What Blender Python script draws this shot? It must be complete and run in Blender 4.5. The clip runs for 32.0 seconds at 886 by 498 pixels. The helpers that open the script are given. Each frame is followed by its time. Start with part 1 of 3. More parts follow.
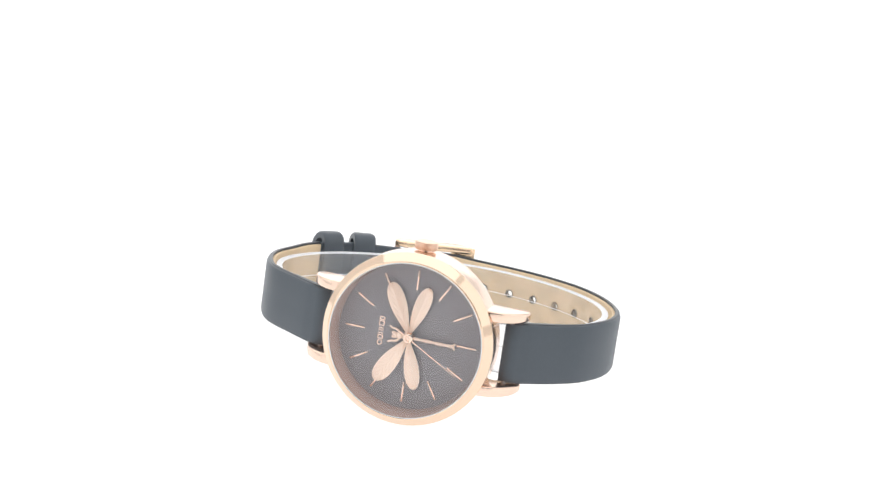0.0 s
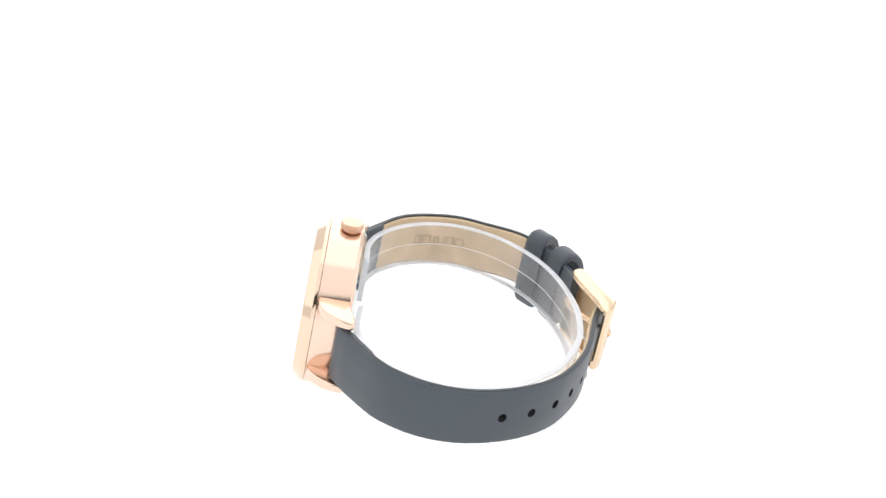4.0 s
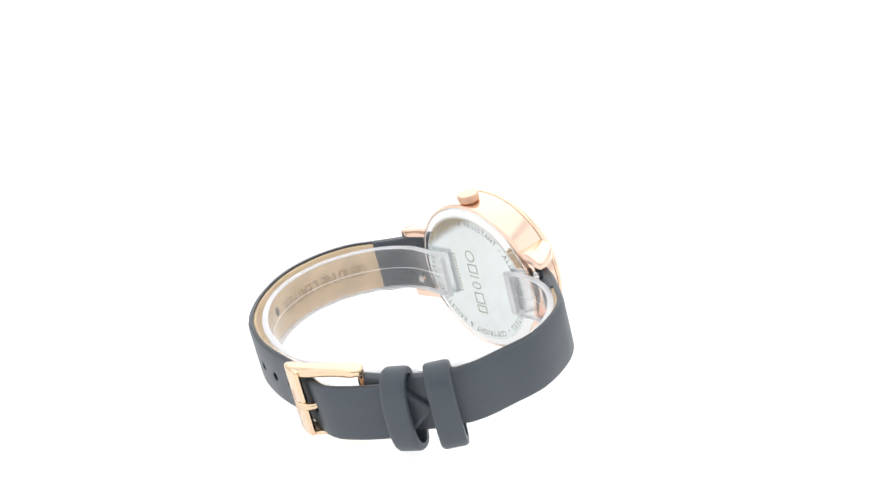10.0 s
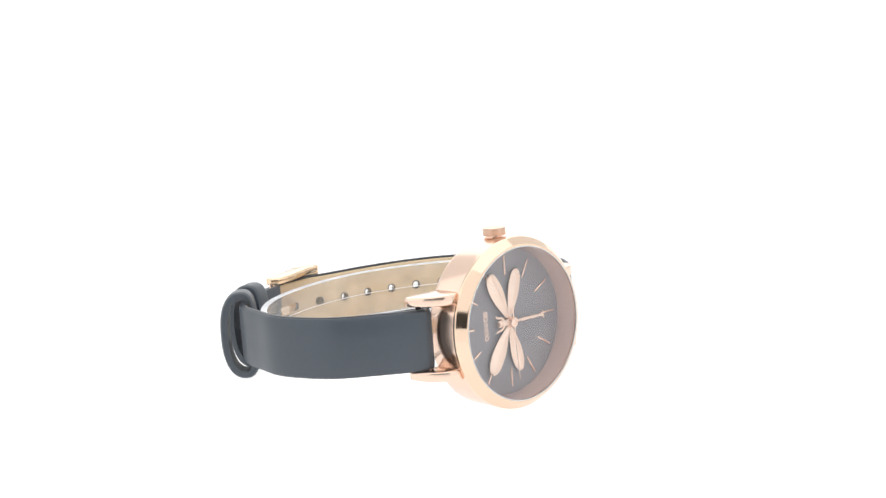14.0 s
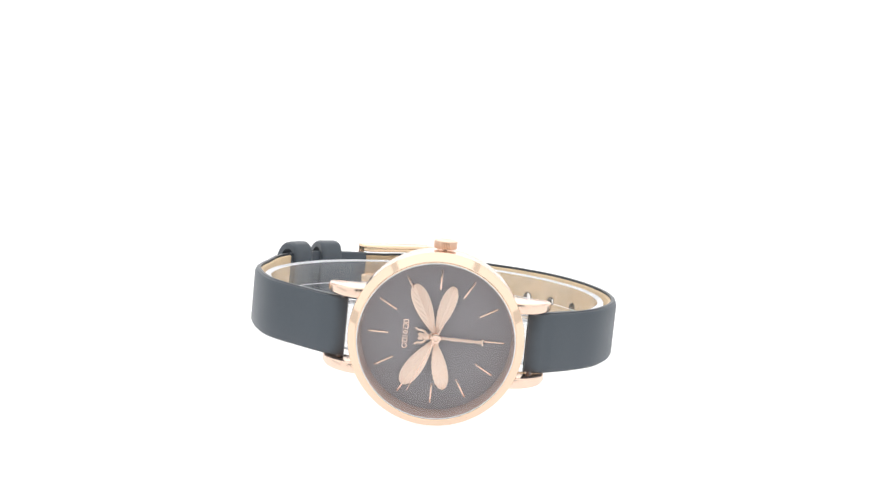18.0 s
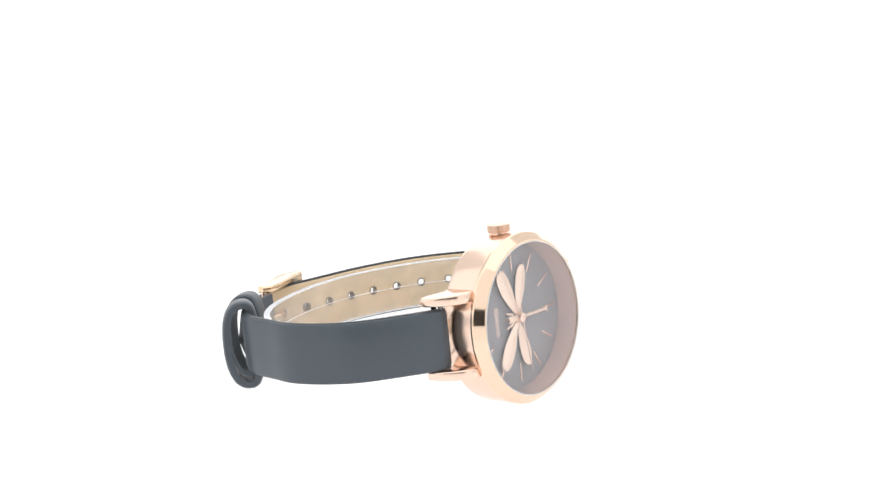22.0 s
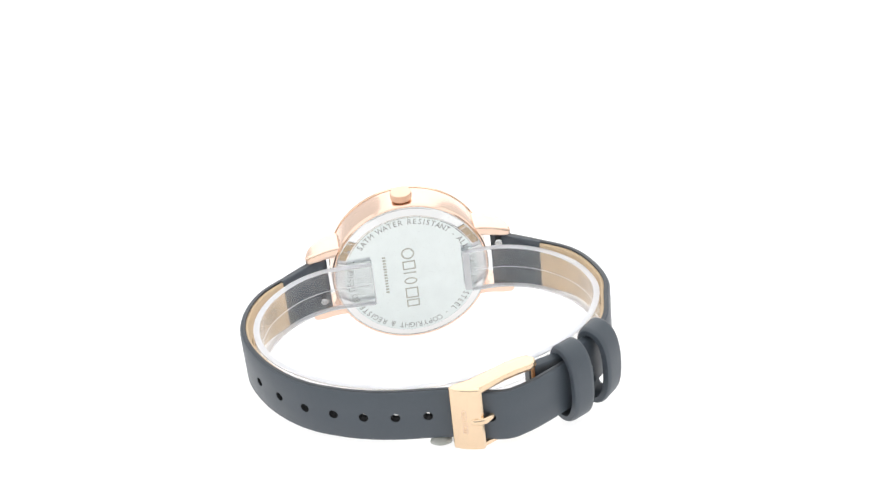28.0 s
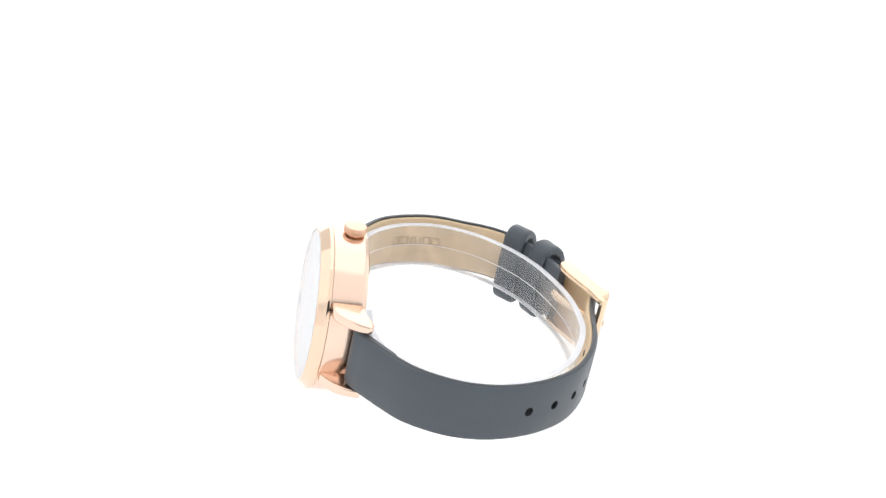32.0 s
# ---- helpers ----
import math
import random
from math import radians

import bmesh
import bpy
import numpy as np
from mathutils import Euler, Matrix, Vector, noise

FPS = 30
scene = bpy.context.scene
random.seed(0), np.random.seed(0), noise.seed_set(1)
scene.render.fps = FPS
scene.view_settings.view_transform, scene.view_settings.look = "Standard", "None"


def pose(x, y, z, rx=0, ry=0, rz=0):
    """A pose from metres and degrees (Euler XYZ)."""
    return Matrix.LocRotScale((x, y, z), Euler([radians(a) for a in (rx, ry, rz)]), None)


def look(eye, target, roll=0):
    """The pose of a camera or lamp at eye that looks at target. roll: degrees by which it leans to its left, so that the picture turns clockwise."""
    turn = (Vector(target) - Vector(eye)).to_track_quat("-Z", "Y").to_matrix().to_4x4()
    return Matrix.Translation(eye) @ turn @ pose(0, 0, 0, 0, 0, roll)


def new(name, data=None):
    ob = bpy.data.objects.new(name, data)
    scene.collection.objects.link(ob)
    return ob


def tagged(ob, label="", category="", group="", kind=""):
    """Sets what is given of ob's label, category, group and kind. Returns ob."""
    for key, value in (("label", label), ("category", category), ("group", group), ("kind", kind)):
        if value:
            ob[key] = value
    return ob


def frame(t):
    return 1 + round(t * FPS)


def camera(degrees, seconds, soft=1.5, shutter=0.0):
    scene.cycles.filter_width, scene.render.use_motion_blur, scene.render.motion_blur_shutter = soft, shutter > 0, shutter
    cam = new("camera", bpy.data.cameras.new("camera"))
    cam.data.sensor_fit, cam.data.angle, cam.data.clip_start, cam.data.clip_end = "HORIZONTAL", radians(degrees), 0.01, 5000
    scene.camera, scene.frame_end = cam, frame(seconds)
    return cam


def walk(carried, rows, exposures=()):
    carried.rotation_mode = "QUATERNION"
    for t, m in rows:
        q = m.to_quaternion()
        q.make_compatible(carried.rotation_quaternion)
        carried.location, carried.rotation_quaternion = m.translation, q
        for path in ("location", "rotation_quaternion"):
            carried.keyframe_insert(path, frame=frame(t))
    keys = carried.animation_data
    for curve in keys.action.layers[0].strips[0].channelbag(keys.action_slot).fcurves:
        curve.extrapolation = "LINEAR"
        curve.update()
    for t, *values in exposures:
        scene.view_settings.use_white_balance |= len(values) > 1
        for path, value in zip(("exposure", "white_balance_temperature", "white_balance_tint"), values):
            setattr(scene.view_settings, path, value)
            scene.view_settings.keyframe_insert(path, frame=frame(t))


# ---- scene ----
EYE = Vector((0.0, -0.32167, 0.15092))
PITCH, YAW, ROLL = radians(21.014), radians(0.5334), -0.6665
AHEAD = Vector((math.sin(YAW) * math.cos(PITCH), math.cos(YAW) * math.cos(PITCH), -math.sin(PITCH)))
cam = camera(28.9, 32.0, soft=1.4)
walk(cam, [(0.0, look(EYE, EYE + AHEAD, ROLL)), (32.0, look(EYE, EYE + AHEAD, ROLL))])

# Turn of the turntable, (seconds, degrees, anticlockwise from above).
TURN = [(0, 338.64), (0.5, 332.15), (1, 324.7), (1.5, 316.45), (2, 307.2), (2.5, 296.95), (3, 285.8), (3.5, 274.3),
        (5.5, 228.6), (6, 217.1), (6.5, 205.7), (7, 194.4), (7.5, 183.3), (8, 172.3), (8.5, 161.0), (9, 149.5), (9.5, 137.8),
        (10, 126.1), (10.5, 114.4), (11, 102.7), (11.5, 91.1), (12, 79.7), (12.5, 68.5), (13, 57.6), (13.5, 47.2),
        (14, 37.5), (14.5, 28.7), (15.2, 18.0), (16, 7.1), (16.5, 1.05), (17, -3.92), (17.5, -7.17), (18, -7.55), (18.5, -4.62), (19, 0),
        (19.5, 5.15), (20, 10.87), (20.5, 17.55), (21, 25.6), (21.5, 34.8), (22, 45.0), (22.5, 55.7), (23, 66.8), (23.5, 78.0),
        (24, 89.4), (24.5, 100.8), (25, 112.15), (25.5, 123.5), (27.5, 169.2), (28, 180.7), (28.5, 192.1), (29, 203.6),
        (29.5, 214.9), (30, 226.4), (30.5, 237.8), (31, 249.2), (31.5, 260.35), (32, 271.4)]
# Second hand, (seconds, dial hours).
SECONDS = [(0, 6.97), (1, 7.35), (2, 7.8), (2.5, 8.03), (4, 9.2), (6, 11.6), (8, 14.0), (10, 16.6), (12, 19.4), (13, 20.42), (14, 20.9), (14.5, 21.1),
           (16.5, 21.5), (17, 21.6), (17.8, 21.8), (18.5, 21.72), (19, 21.53), (20.5, 21.3), (21.5, 20.9), (22, 20.72), (24, 19.7), (26, 18.7), (28, 17.7),
           (30, 16.7), (32, 15.7)]

# Watch space (millimetres: x from 12 to 6, y from the dial to the back, z towards the crown) laid on the turntable (metres).
LAID = Matrix(((0.9906, -0.1078, 0.0839, 3.95), (0.0883, 0.9739, 0.2092, -19.98), (-0.1043, -0.1998, 0.9743, 17.205), (0, 0, 0, 1)))
q_laid = LAID.to_3x3().to_quaternion().to_matrix().to_4x4()
LAID = Matrix.Scale(0.001, 4) @ Matrix.Translation(LAID.translation) @ q_laid
LAID_POSE = Matrix.Translation(LAID.translation) @ q_laid

# ---- light ----
world = bpy.data.worlds.new("studio")
scene.world = world
world.use_nodes = True
world.node_tree.nodes["Background"].inputs[0].default_value = (1, 1, 1, 1)
world.node_tree.nodes["Background"].inputs[1].default_value = 0.05
PANEL = 0.5
scene.view_settings.exposure = 0.0


# ---- materials ----
def material(name, colour, rough=0.5, metal=0.0, bump=0.0, scale=2000.0, vary=0.0, vary_scale=120.0, transmission=0.0, ior=1.5, coat=0.0,
             rough_vary=0.0, emit=0.0, spec=0.5):
    m = bpy.data.materials.new(name)
    m.use_nodes = True
    n, l = m.node_tree.nodes, m.node_tree.links
    p = n["Principled BSDF"]
    p.inputs["Base Color"].default_value = (*colour, 1)
    p.inputs["Roughness"].default_value = rough
    p.inputs["Metallic"].default_value = metal
    p.inputs["IOR"].default_value = ior
    p.inputs["Transmission Weight"].default_value = transmission
    p.inputs["Coat Weight"].default_value = coat
    p.inputs["Specular IOR Level"].default_value = spec
    if emit:
        p.inputs["Emission Color"].default_value = (*colour, 1)
        p.inputs["Emission Strength"].default_value = emit
    tc = n.new("ShaderNodeTexCoord")
    if vary:
        a = n.new("ShaderNodeTexNoise")
        a.inputs["Scale"].default_value, a.inputs["Detail"].default_value = vary_scale, 5
        l.new(tc.outputs["Object"], a.inputs["Vector"])
        b = n.new("ShaderNodeTexNoise")
        b.inputs["Scale"].default_value, b.inputs["Detail"].default_value = vary_scale * 14, 3
        l.new(tc.outputs["Object"], b.inputs["Vector"])
        s = n.new("ShaderNodeMath")
        s.operation = "MULTIPLY_ADD"
        s.inputs[1].default_value = 0.5
        l.new(b.outputs["Fac"], s.inputs[0])
        l.new(a.outputs["Fac"], s.inputs[2])
        r = n.new("ShaderNodeMapRange")
        r.inputs[1].default_value, r.inputs[2].default_value = 0.45, 1.05
        r.inputs[3].default_value, r.inputs[4].default_value = 1 - vary, 1 + vary
        l.new(s.outputs[0], r.inputs[0])
        x = n.new("ShaderNodeVectorMath")
        x.operation = "SCALE"
        x.inputs[0].default_value = colour
        l.new(r.outputs[0], x.inputs["Scale"])
        l.new(x.outputs[0], p.inputs["Base Color"])
        if rough_vary:
            q = n.new("ShaderNodeMapRange")
            q.inputs[1].default_value, q.inputs[2].default_value = 0.45, 1.05
            q.inputs[3].default_value, q.inputs[4].default_value = max(rough - rough_vary, 0.02), rough + rough_vary
            l.new(s.outputs[0], q.inputs[0])
            l.new(q.outputs[0], p.inputs["Roughness"])
    if bump:
        g = n.new("ShaderNodeTexNoise")
        g.inputs["Scale"].default_value, g.inputs["Detail"].default_value = scale, 6
        l.new(tc.outputs["Object"], g.inputs["Vector"])
        u = n.new("ShaderNodeBump")
        u.inputs["Strength"].default_value, u.inputs["Distance"].default_value = bump, 0.0001
        l.new(g.outputs["Fac"], u.inputs["Height"])
        l.new(u.outputs[0], p.inputs["Normal"])
    return m


def thin_glass(name, power_of=4.6, head_on=0.04, tint=(1.0, 1.0, 1.0)):
    """A clear flat pane: it lets light straight through and mirrors more at a slant."""
    m = bpy.data.materials.new(name)
    m.use_nodes = True
    n, l = m.node_tree.nodes, m.node_tree.links
    n.remove(n["Principled BSDF"])
    facing = n.new("ShaderNodeLayerWeight")
    facing.inputs["Blend"].default_value = 0.5
    power, gain, mix = n.new("ShaderNodeMath"), n.new("ShaderNodeMath"), n.new("ShaderNodeMixShader")
    power.operation, power.inputs[1].default_value = "POWER", power_of
    gain.operation, gain.inputs[1].default_value, gain.inputs[2].default_value = "MULTIPLY_ADD", 1 - head_on, head_on
    gain.use_clamp = True
    clear, gloss = n.new("ShaderNodeBsdfTransparent"), n.new("ShaderNodeBsdfGlossy")
    gloss.inputs["Roughness"].default_value = 0.0
    gloss.inputs["Color"].default_value = (*tint, 1)
    l.new(facing.outputs["Facing"], power.inputs[0])
    l.new(power.outputs[0], gain.inputs[0])
    l.new(gain.outputs[0], mix.inputs[0])
    l.new(clear.outputs[0], mix.inputs[1])
    l.new(gloss.outputs[0], mix.inputs[2])
    l.new(mix.outputs[0], n["Material Output"].inputs["Surface"])
    return m


def clear_sheet(name, veil):
    """A clear plastic sheet: light passes straight, the faces mirror a little; a faint white veil paints in scratches
    and reflected white.
    """
    m = thin_glass(name)
    n, l = m.node_tree.nodes, m.node_tree.links
    out = n["Material Output"]
    glass_mix = out.inputs["Surface"].links[0].from_node
    haze, mix, tc, tex, span = (n.new("ShaderNodeBsdfTranslucent"), n.new("ShaderNodeMixShader"), n.new("ShaderNodeTexCoord"), n.new("ShaderNodeTexNoise"),
                                n.new("ShaderNodeMapRange"))
    haze.inputs["Color"].default_value = (0.97, 0.975, 1.0, 1)
    tex.inputs["Scale"].default_value, tex.inputs["Detail"].default_value = 260, 5
    span.inputs[1].default_value, span.inputs[2].default_value = 0.35, 0.7
    span.inputs[3].default_value, span.inputs[4].default_value = veil * 0.5, veil * 1.5
    l.new(tc.outputs["Object"], tex.inputs["Vector"])
    l.new(tex.outputs["Fac"], span.inputs[0])
    l.new(span.outputs[0], mix.inputs[0])
    l.new(glass_mix.outputs[0], mix.inputs[1])
    l.new(haze.outputs[0], mix.inputs[2])
    l.new(mix.outputs[0], out.inputs["Surface"])
    return m


def glow(name, strength, paint=0.3, colour=(1, 1, 1)):
    m = bpy.data.materials.new(name)
    m.use_nodes = True
    p = m.node_tree.nodes["Principled BSDF"]
    p.inputs["Base Color"].default_value = (paint, paint, paint, 1)
    p.inputs["Roughness"].default_value = 0.9
    p.inputs["Specular IOR Level"].default_value = 0.0
    p.inputs["Emission Color"].default_value = (*colour, 1)
    p.inputs["Emission Strength"].default_value = strength
    return m


LEATHER = material("smooth_grey_leather", (0.0645, 0.079, 0.096), 0.39, bump=0.18, scale=2600, vary=0.07, vary_scale=90, rough_vary=0.07)
EDGE = material("edge_paint", (0.056, 0.063, 0.073), 0.36, vary=0.1, vary_scale=150)
# Near black: the shade inside holes and slots is put into this colour.
HOLE_SHADE = material("shaded_leather", (0.012, 0.013, 0.015), 0.7)
LINING = material("tan_leather", (0.68, 0.52, 0.34), 0.62, bump=0.25, scale=1900, vary=0.1, vary_scale=110)
STAMP = material("stamped_leather", (0.37, 0.275, 0.175), 0.7, vary=0.25, vary_scale=500)
GOLD = material("rose_gold", (0.89, 0.665, 0.54), 0.17, 1.0, vary=0.02, vary_scale=200, rough_vary=0.03)
GOLD_WARM = material("warm_rose_gold", (0.86, 0.655, 0.46), 0.18, 1.0, vary=0.03, vary_scale=260, rough_vary=0.05)
GOLD_BEZEL = material("yellow_rose_gold", (0.88, 0.665, 0.505), 0.09, 1.0, vary=0.02, vary_scale=240, rough_vary=0.03)
GOLD_KNURL = material("knurled_rose_gold", (0.84, 0.60, 0.46), 0.3, 1.0, vary=0.05, vary_scale=500)
GOLD_RING = material("polished_ring_gold", (0.95, 0.70, 0.61), 0.2, 0.45, vary=0.03, vary_scale=300, rough_vary=0.03)
GOLD_WING = material("etched_rose_gold", (0.93, 0.73, 0.60), 0.4, 1.0, bump=0.3, scale=900, vary=0.06, vary_scale=700)
GOLD_ENGRAVED = material("engraved_rose_gold", (0.90, 0.67, 0.51), 0.45, 1.0, vary=0.05, vary_scale=600)
STEEL = material("fine_satin_steel", (0.71, 0.755, 0.75), 0.09, 1.0, vary=0.03, vary_scale=250, rough_vary=0.03)
STEEL_POLISHED = material("polished_steel", (0.80, 0.80, 0.80), 0.05, 1.0)
ENGRAVED = material("engraved_steel", (0.35, 0.355, 0.355), 0.6, 0.3, vary=0.15, vary_scale=700)
ENGRAVED_PALE = material("pale_engraving", (0.46, 0.46, 0.42), 0.5, 0.7)
DIAL = material("grey_dial", (0.226, 0.209, 0.222), 0.5, 0.0, vary=0.03, vary_scale=400)
DARK_METAL = material("dark_pin", (0.25, 0.24, 0.24), 0.3, 1.0)
CRYSTAL = thin_glass("mineral_glass", 3.5, 0.04, (0.94, 0.97, 1.0))
ACRYLIC = clear_sheet("clear_acrylic", 0.14)
FROST = material("frosted_acrylic_edge", (0.96, 0.97, 1.0), 0.5, transmission=0.45, ior=1.45)
SAWN = material("frosted_acrylic_end", (0.92, 0.93, 0.96), 0.5, transmission=0.5, ior=1.45)
GASKET = material("pale_seal", (0.74, 0.74, 0.75), 0.3)
PUTTY = material("grey_putty", (0.42, 0.43, 0.40), 0.55, vary=0.08, vary_scale=500)
LIT_WHITE = glow("lit_white_acrylic", PANEL)
LIT_TABLE = glow("lit_table", 0.86)
LIT_TOP = glow("lit_top_diffuser", 1.2)
FRONT = glow("front_diffuser", 0.75, 0.3)
SIDE_PANEL = glow("panel_cloth", 0.95, 0.3)
TOP_PANEL = glow("overhead_panel_cloth", 1.4, 0.3)
BACKDROP = glow("lit_backdrop", 1.35, 0.3)
BLACK = material("black_cloth", (0.02, 0.02, 0.02), 0.8, vary=0.1, vary_scale=40)


# ---- mesh helpers ----
def part(name, bm, mat, parent, label="", laid=True, smooth=True):
    if laid:
        bm.transform(LAID)
    bmesh.ops.recalc_face_normals(bm, faces=bm.faces)
    me = bpy.data.meshes.new(name)
    bm.to_mesh(me)
    bm.free()
    me.materials.append(mat)
    if smooth:
        me.shade_smooth()
        me.set_sharp_from_angle(angle=radians(38))
    ob = new(name, me)
    ob.parent = parent
    if label:
        ob["label"] = label
    return ob


def thing(name, label, category, **more):
    return tagged(new(name), label, category, **more)


def lathe(profile, n=128, axis="y", centre=(0, 0, 0), knurl=None):
    """A closed ring of (radius, along) points turned about an axis; a radius of 0 closes it on the axis."""
    bm = bmesh.new()
    rings = []
    for r, h in profile:
        if r < 1e-6:
            rings.append([bm.verts.new(turned(0, h, 0, axis, centre))])
        else:
            rings.append([bm.verts.new(turned(r * (knurl(k, n, h) if knurl else 1), h, 2 * math.pi * k / n, axis, centre)) for k in range(n)])
    m = len(rings)
    for i in range(m):
        a, b = rings[i], rings[(i + 1) % m]
        if len(a) == 1 and len(b) == 1:
            continue
        for k in range(n):
            q = [a[k % len(a)], a[(k + 1) % len(a)], b[(k + 1) % len(b)], b[k % len(b)]]
            q = list(dict.fromkeys(q))
            if len(q) > 2:
                bm.faces.new(q)
    return bm


def turned(r, h, a, axis, centre):
    c, s = r * math.cos(a), r * math.sin(a)
    v = (c, h, s) if axis == "y" else (c, s, h)
    return Vector(v) + Vector(centre)


def block(lo, hi, bevel=0.0, m=None):
    bm = bmesh.new()
    bmesh.ops.create_cube(bm, size=1)
    for v in bm.verts:
        v.co = Vector([lo[i] + (hi[i] - lo[i]) * (v.co[i] + 0.5) for i in range(3)])
    if bevel:
        bmesh.ops.bevel(bm, geom=bm.edges[:], offset=bevel, segments=2, affect="EDGES", profile=0.5)
    if m is not None:
        bm.transform(m)
    return bm


def slab(outline, z0, z1, bevel=0.0, segments=2):
    """A flat outline of (x, y) pulled up from z0 to z1."""
    bm = bmesh.new()
    lo = [bm.verts.new((x, y, z0)) for x, y in outline]
    hi = [bm.verts.new((x, y, z1)) for x, y in outline]
    n = len(lo)
    bm.faces.new(lo[::-1])
    bm.faces.new(hi)
    for k in range(n):
        bm.faces.new((lo[k], lo[(k + 1) % n], hi[(k + 1) % n], hi[k]))
    bmesh.ops.recalc_face_normals(bm, faces=bm.faces)
    if bevel:
        es = [e for e in bm.edges if abs(e.verts[0].co.z - e.verts[1].co.z) < 1e-6]
        bmesh.ops.bevel(bm, geom=es, offset=bevel, segments=segments, affect="EDGES", profile=0.5)
    return bm


def tube(points, radius, n=12, squash=1.0):
    """A rod along points; radius may be a list."""
    bm = bmesh.new()
    pts = [Vector(p) for p in points]
    rad = radius if isinstance(radius, (list, tuple)) else [radius] * len(pts)
    rings = []
    for i, p in enumerate(pts):
        t = (pts[min(i + 1, len(pts) - 1)] - pts[max(i - 1, 0)]).normalized()
        u = t.cross(Vector((0, 0, 1)))
        if u.length < 0.05:
            u = t.cross(Vector((0, 1, 0)))
        u.normalize()
        w = u.cross(t)
        rings.append([bm.verts.new(p + rad[i] * (math.cos(2 * math.pi * k / n) * u * squash + math.sin(2 * math.pi * k / n) * w)) for k in range(n)])
    for a, b in zip(rings, rings[1:]):
        for k in range(n):
            bm.faces.new((a[k], a[(k + 1) % n], b[(k + 1) % n], b[k]))
    bm.faces.new(rings[0][::-1])
    bm.faces.new(rings[-1])
    return bm


def merged(*bms):
    out = bmesh.new()
    for b in bms:
        me = bpy.data.meshes.new("scratch")
        b.to_mesh(me)
        b.free()
        out.from_mesh(me)
        bpy.data.meshes.remove(me)
    return out


class Curve:
    """A smooth plan curve through (x, y) points, by arc length."""

    def __init__(self, pts, fine=24):
        p = [Vector(q).to_2d() for q in pts]
        p = [2 * p[0] - p[1]] + p + [2 * p[-1] - p[-2]]
        out = []
        for i in range(1, len(p) - 2):
            a, b, c, d = p[i - 1:i + 3]
            for k in range(fine):
                t = k / fine
                out.append(0.5 * (2 * b + (c - a) * t + (2 * a - 5 * b + 4 * c - d) * t * t + (3 * b - a - 3 * c + d) * t ** 3))
        out.append(p[-2])
        self.p = np.array([list(v) for v in out])
        self.s = np.concatenate([[0], np.cumsum(np.linalg.norm(np.diff(self.p, axis=0), axis=1))])
        self.length = float(self.s[-1])

    def at(self, s):
        e = 0.6
        pos = [float(np.interp(s, self.s, self.p[:, i])) for i in (0, 1)]
        s0, s1 = max(s - e, 0), min(s + e, self.length)
        d = Vector([float(np.interp(s1, self.s, self.p[:, i]) - np.interp(s0, self.s, self.p[:, i])) for i in (0, 1)]).normalized()
        return Vector(pos), d

    def near(self, x, y):
        return float(self.s[np.argmin(np.hypot(self.p[:, 0] - x, self.p[:, 1] - y))])


